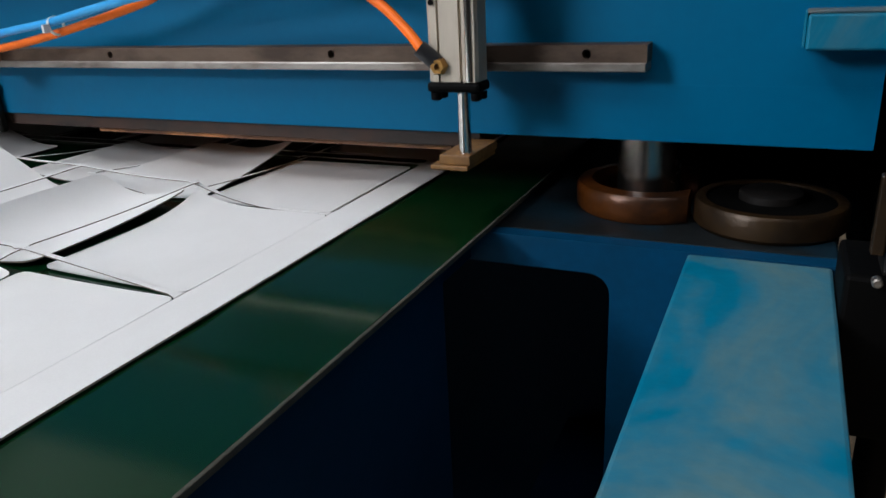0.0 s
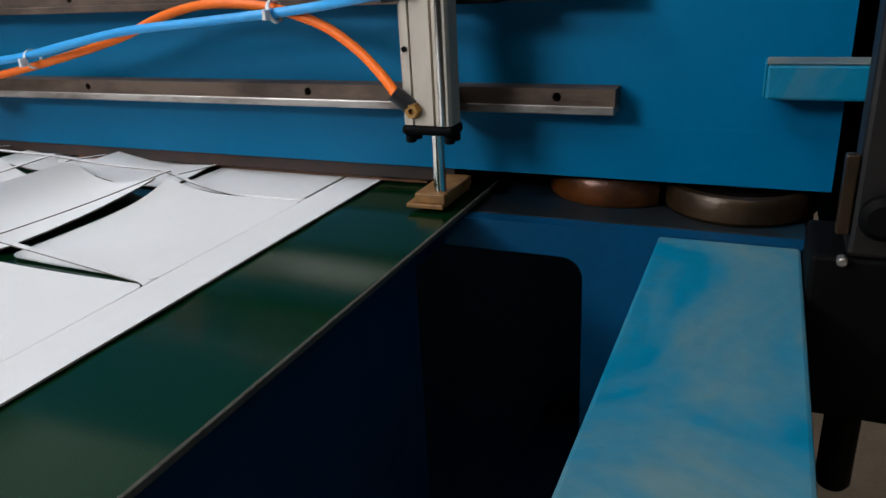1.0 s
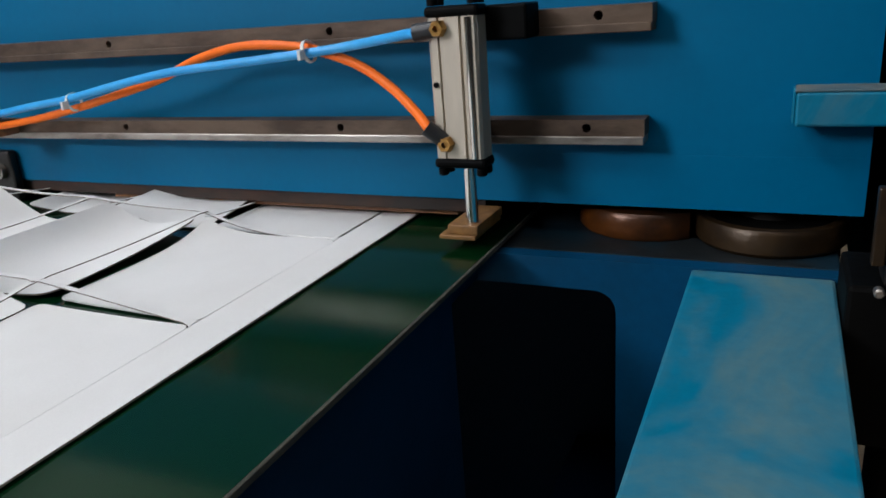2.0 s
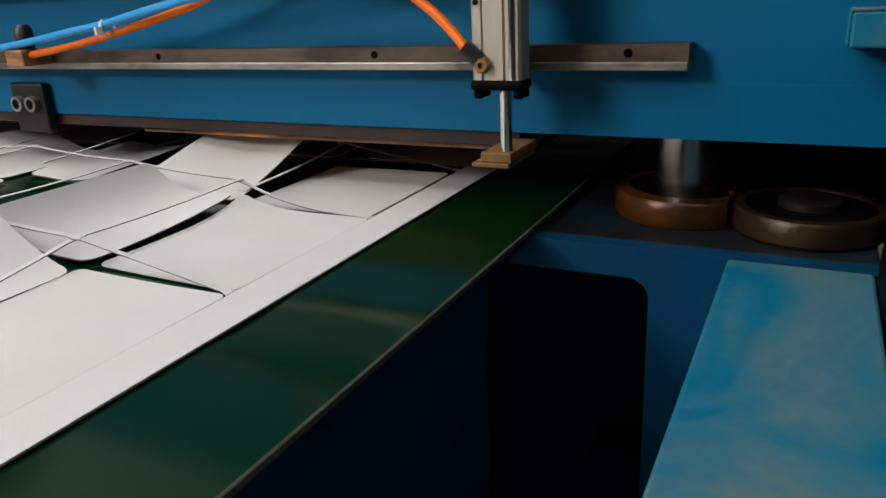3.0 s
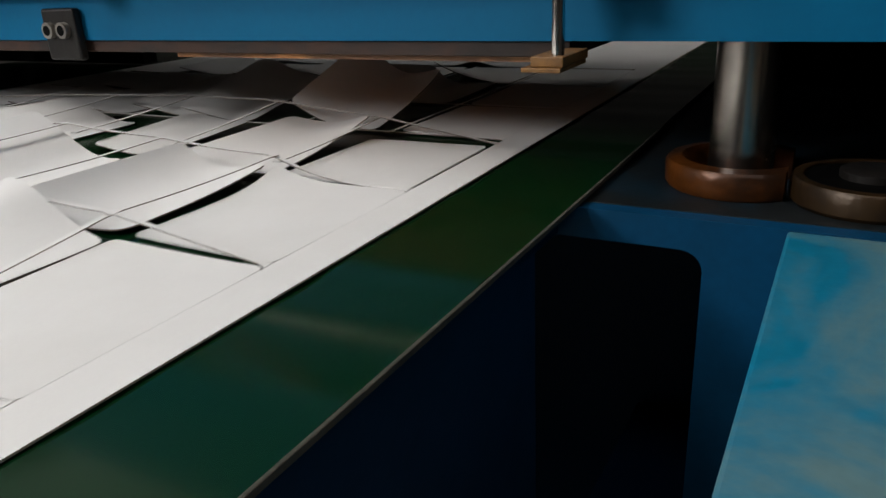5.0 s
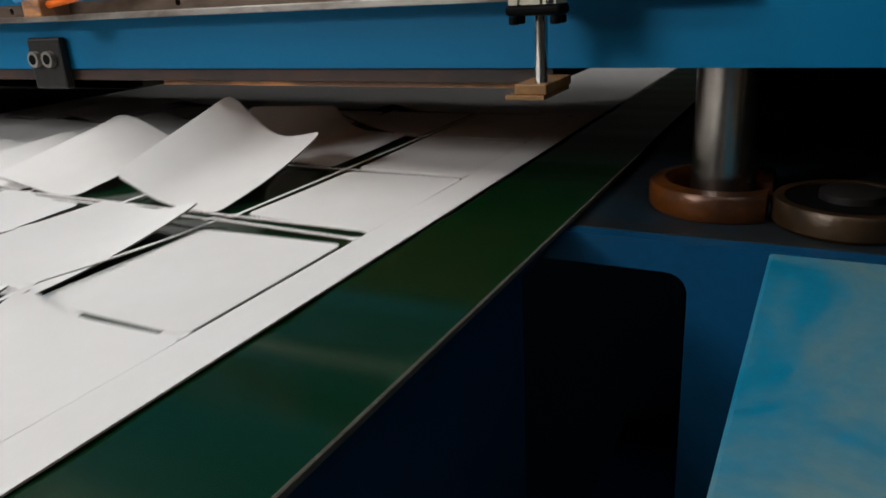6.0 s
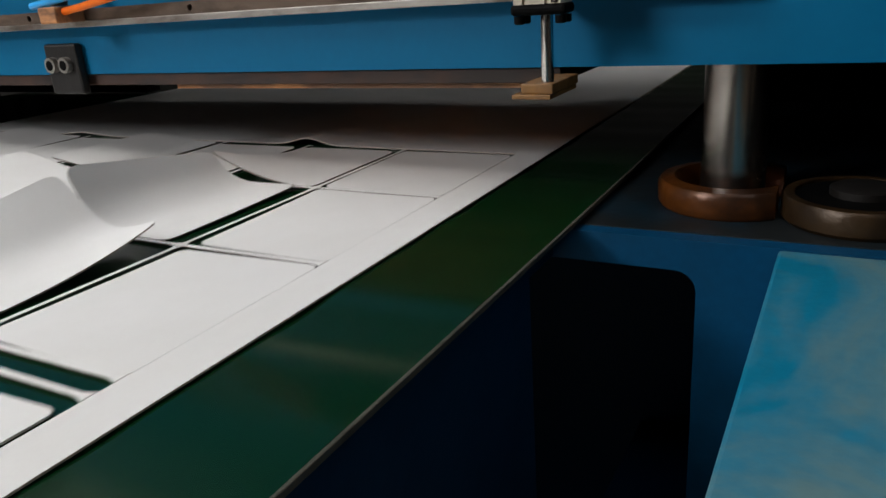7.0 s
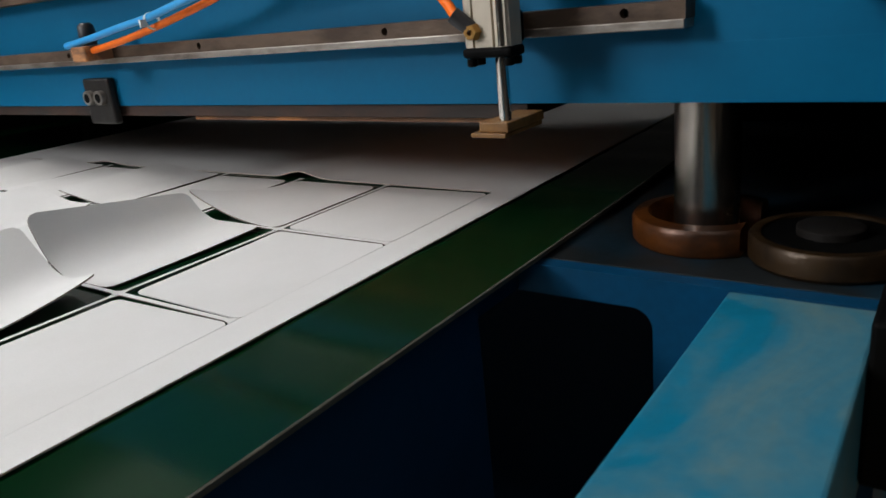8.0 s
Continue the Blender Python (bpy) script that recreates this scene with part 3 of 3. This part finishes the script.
# how the loosened pieces tip: seconds, tip about x, tip about y, slip to the side, turn about z
TIPS = {}
TIPS.update({
    ("middle", 1, 1): ((0, 0, -5), (1.7, 0, -5), (2.8, 0, 4), (3.5, 0, 4), (4.2, 0, 4), (5.5, 0, -5), (8, 0, -5)),
    ("middle", 0, 1): ((0, 0, -2), (1.7, 0, -2), (2.8, 0, 2), (4.2, 0, 3), (5.5, 0, -3), (8, 0, -5)),
    ("middle", 2, 1): ((0, 0, -1, 0, 5), (1.7, 0, -1, 0, 5), (2.8, 17, 3), (3.5, 12, 3), (4.0, 5, 2), (4.3, 4, 1), (5.5, 0, -1, 0, 4), (8, 0, -1, 0, 4)),
    ("middle", 2, 2): ((0, 0, -1, 0.035), (1.7, 0, -1, 0.035), (2.8, 3, -4, -0.05), (4.0, 3, -4, -0.05), (5.5, 2, 0, 0.03), (8, 0, 0, 0.03)),
})
TIPS.update({
    ("middle", 1, 2): ((0, 0, -6, 0.034), (1.7, 0, -6, 0.034), (2.8, 0, 4, -0.19), (4.2, 0, 5, -0.195), (5.5, 0, -8, 0.032), (8, 0, -8, 0.032)),
    ("middle", 0, 2): ((0, 0, -6), (1.7, 0, -6), (2.8, 0, 8, -0.06), (4.2, 0, 8, -0.062), (5.5, 0, -4, -0.03), (8, 0, -4, -0.03)),
    ("middle", 1, 3): ((0, 0, -6), (1.7, 0, -6), (2.8, 0, -4, -0.11), (4.2, 0, -4, -0.11), (5.5, 0, -6, -0.03), (8, 0, -6, -0.03)),
    ("fresh", 0, 1): ((0, 0, -20), (2.8, 0, -20), (4.0, 12, 2, -0.008), (5.5, 9, 4, -0.008), (6.0, 8, 4, -0.008), (6.5, 5, 3, -0.004), (7.0, 1, 1), (7.4, 0, 0), (8, 0, 0)),
})
TIPS.update({
    ("fresh", 1, 1): ((0, 0, -24), (2.8, 0, -24), (4.0, 0, -8), (5.5, 0, 0), (6.0, 0, 4), (6.5, 0, 5), (7.0, 0, 1), (7.4, 0, 0), (8, 0, 0)),
    ("fresh", 0, 2): ((0, 0, -8), (2.8, 0, -8), (4.0, 8, 0, -0.05), (5.5, 10, 0, -0.06), (6.0, 8, 0, -0.06), (6.5, 4, 1, -0.03), (7.0, 0, 1), (8, 0, 0)),
    ("fresh", 0, 3): ((0, 0, -8), (2.8, 0, -8), (4.0, 0, 4), (5.5, 6, 4), (6.0, 4, 4), (6.5, 0, 2), (7.0, 0, 0), (8, 0, 0)),
})
SINK = ((0, 0.5), (1.7, 0.6), (2.8, 0.0), (4.6, 0.0), (5.5, 1.0), (8, 1.5))
RISE = ((0, 0.0), (1.7, 0.0), (2.8, 0.4), (3.5, 0.78), (4.0, 1.0), (4.5, 0.85), (5.2, 0.3), (5.6, 0.1), (8, 0.0))
SEAM = (0.0, 0.050, 0.078, 0.08, 0.07, 0.06, 0.04, 0.0)
LIFT = (0.0, 0.026, 0.036, 0.045, 0.04, 0.03, 0.02, 0.0)


def web(a, b, za, zb, mid, width=WEB, late=1.0):
    """A thin strip of card from a to b, about a; its ends stand at za and zb, its middle at mid; late above 1 keeps it low until near b."""
    bm = bmesh.new()
    d = Vector((b[0] - a[0], b[1] - a[1], 0))
    side = d.normalized().cross(Vector((0, 0, 1))) * width / 2
    rows, n = [], 14
    for k in range(n + 1):
        t = 0.5 - 0.5 * math.cos(math.pi * k / n)
        z = za + (zb - za) * t ** late + (mid - (za + zb) / 2) * math.sin(math.pi * t)
        flare = 1 + 1.3 * max(0, 1 - min(t, 1 - t) / 0.055) ** 2
        p = d * t + Vector((0, 0, z))
        rows.append([bm.verts.new(p + q) for q in (-side * flare, side * flare, side * flare + Vector((0, 0, 0.7 * TH)), -side * flare + Vector((0, 0, 0.7 * TH)))])
    for p, q in zip(rows[:-1], rows[1:]):
        for k in range(4):
            bm.faces.new((p[k], p[(k + 1) % 4], q[(k + 1) % 4], q[k])).material_index = 0 if k in (0, 2) else 1
    bm.faces.new(rows[0])
    bm.faces.new(rows[-1])
    return bm


def uncut_end():
    """The plain far part of the sheet, its cut front edge sprung up at one place."""
    bm = bmesh.new()
    y0, y1 = STROKES["fresh"] + 3 * PITCH + 0.0015, 1.75
    xs = [SHEET_X0 + (SHEET_X1 - SHEET_X0) * i / 90 for i in range(91)]
    ys = [y0 + (y1 - y0) * (j / 24) ** 2.2 for j in range(25)]

    def height(x, y):
        spring = 0.0095 * math.exp(-((x + 0.458) / 0.03) ** 2) + 0.005 * math.exp(-((x + 0.93) / 0.04) ** 2)
        return Z0 + spring * math.exp(-((y - y0) / 0.05) ** 2) + 0.0012 * math.sin(x * 7) * min(1, (y - y0) * 3) ** 2
    grids = [[[bm.verts.new((x, y, height(x, y) + h)) for x in xs] for y in ys] for h in (TH, 0)]
    for g in grids:
        for j in range(24):
            for i in range(90):
                bm.faces.new((g[j][i], g[j][i + 1], g[j + 1][i + 1], g[j + 1][i])).smooth = True
    t, l = grids
    for i in range(90):
        bm.faces.new((t[0][i], t[0][i + 1], l[0][i + 1], l[0][i])).material_index = 1
        bm.faces.new((t[24][i], t[24][i + 1], l[24][i + 1], l[24][i])).material_index = 1
    for j in range(24):
        bm.faces.new((t[j][0], t[j + 1][0], l[j + 1][0], l[j][0])).material_index = 1
        bm.faces.new((t[j][90], t[j + 1][90], l[j + 1][90], l[j][90])).material_index = 1
    return bm


def card_sheet():
    """Returns the sheet and what moves on it: part, rows of seconds and pose."""
    sheet = tagged(new("card_sheet"), "white die-cut card sheet with loosened curling pieces", "card sheet")
    y_end = STROKES["fresh"] + 3 * PITCH + 0.0015
    for x0, x1 in ((COLS[0], SHEET_X1), (SHEET_X0, COLS[-1])):
        bm = bmesh.new()
        add_box(bm, x0, x1, -1.03, y_end, Z0, Z0 + TH)
        for f in bm.faces:
            f.material_index = 0 if abs(f.normal.z) > 0.5 else 1
        part("margin", bm, [CARD, OUTER_EDGE], sheet)
    part("uncut_end", uncut_end(), [CARD, OUTER_EDGE], sheet, smooth=None)
    rnd = random.Random(4)
    moving = []
    for stroke, ys in STROKES.items():
        for r in range(3):
            for c in range(7):
                loose = 0.3 if stroke == "fresh" else 1.0
                spare = (-0.006 - 0.008 * loose * rnd.random(), rnd.uniform(-0.003, 0.003), -0.003, -0.006, loose * rnd.uniform(-2, 2), bent(rnd.uniform(0.02, 0.05), rnd.uniform(0.08, 0.15), loose * rnd.uniform(4, 24) * (0.4 if c == 6 else 1), fl=loose * rnd.uniform(0, 0.012)))
                if c == 0:
                    spare = (0, 0, -0.003, 0, 0, bent())
                dx, dy, dw, dl, turned, shape = PIECES.get((stroke, r, c), spare)
                width = COLS[c] - COLS[c + 1] - WEB / 2 - 0.0008 + dw - (0.00005 if c == 0 else WEB / 2 + 0.0008)
                length = PITCH - WEB - 0.0016 + dl
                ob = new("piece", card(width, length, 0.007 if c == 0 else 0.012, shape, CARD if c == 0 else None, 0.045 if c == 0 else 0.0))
                ob.parent = sheet
                x = COLS[c] - (0.00005 if c == 0 else WEB / 2 + 0.0008) + dx
                y = ys + (r + 0.5) * PITCH + dy
                z = Z0 + (0.00012 if c == 0 else 0)
                ob.matrix_basis = pose(x, y, z, 0, 0, turned)
                tips = TIPS.get((stroke, r, c))
                if tips:
                    moving.append((ob, [(t, pose(x + sum(slip[:1]), y, Z0 + abs(math.sin(radians(rx))) * length / 2 + max(0, -math.sin(radians(ry))) * 0.02, rx, ry, turned + sum(slip[1:]))) for t, rx, ry, *slip in tips]))
        # the strips left between the pieces
        for k in range(4):
            y = ys + k * PITCH
            if stroke != "middle":
                y += 0.003 if k == 0 else 0
            for c in range(7):
                up = stroke == "middle" and k in (1, 2)
                if k == 3 and stroke != "old" and c == 0 and stroke == "fresh":
                    continue
                seam = stroke == "middle" and k == 3
                za, zb = (LIFT[c], LIFT[c + 1]) if up else (SEAM[c], SEAM[c + 1]) if seam else (0.0, 0.0)
                if k == 3 and stroke == "fresh":
                    continue
                a = (COLS[c] - (0.001 if c == 0 else 0), y)
                b = (COLS[c + 1], y)
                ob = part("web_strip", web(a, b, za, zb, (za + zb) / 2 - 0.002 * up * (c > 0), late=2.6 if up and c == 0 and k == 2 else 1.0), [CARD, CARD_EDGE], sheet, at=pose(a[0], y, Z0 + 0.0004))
                if seam:
                    full = -math.degrees(math.atan2(zb - za, COLS[0] - COLS[1]))
                    moving.append((ob, [(t, pose(a[0], y, Z0 + 0.0004 - (1 - k) * za, 0, (1 - k) * full, 0)) for t, k in RISE]))
                if up:
                    turn = -math.degrees(math.atan2(zb - za, COLS[0] - COLS[1])) * 0.5
                    drop = -za * 0.5
                    moving.append((ob, [(t, pose(a[0], y, Z0 + 0.0004 + k * drop, 0, k * turn, 0)) for t, k in SINK]))
        for c in range(1, 7):
            for r in range(3):
                y = ys + r * PITCH
                up = stroke == "middle"
                za, zb = (LIFT[c] if up and r > 0 else 0, (LIFT[c] if r < 2 else SEAM[c]) if up else 0)
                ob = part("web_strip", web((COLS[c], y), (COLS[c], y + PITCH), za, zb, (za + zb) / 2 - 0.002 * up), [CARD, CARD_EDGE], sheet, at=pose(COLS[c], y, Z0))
                if up and r == 2:
                    moving.append((ob, [(t, pose(COLS[c], y, Z0 - (1 - max(k, 0.5)) * za, math.degrees(math.atan2(k * SEAM[c] - max(k, 0.5) * za, PITCH) - math.atan2(zb - za, PITCH)), 0, 0)) for t, k in RISE]))
                elif up:
                    turn = math.degrees(math.atan2(za - zb, PITCH)) * 0.5
                    moving.append((ob, [(t, pose(COLS[c], y, Z0 - k * za * 0.5, k * turn, 0, 0)) for t, k in SINK]))
    return sheet, moving


hall()
press_table()
side_arm()
conveyor()
guide_posts()
head = press_head()
upright()
sheet, loose_parts = card_sheet()


def motions():
    walk(head, [(t, pose(0, 0, h)) for t, h in ((0, -0.056), (0.5, -0.0867), (1.0, -0.1015), (1.5, -0.1035), (1.7, -0.103), (2.8, -0.0585), (3.0, -0.0497), (3.5, -0.0295), (4.0, -0.0065), (4.25, 0.0), (8.0, 0.0))])
    walk(sheet, [(t, pose(0, y, 0)) for t, y in ((0, 0), (4.9, 0), (5.1, -0.036), (5.3, -0.083), (5.5, -0.132), (6.0, -0.267), (6.5, -0.402), (7.0, -0.533), (7.2, -0.575), (7.35, -0.585), (8.0, -0.585))])
    for ob, rows in loose_parts:
        walk(ob, rows)


motions()
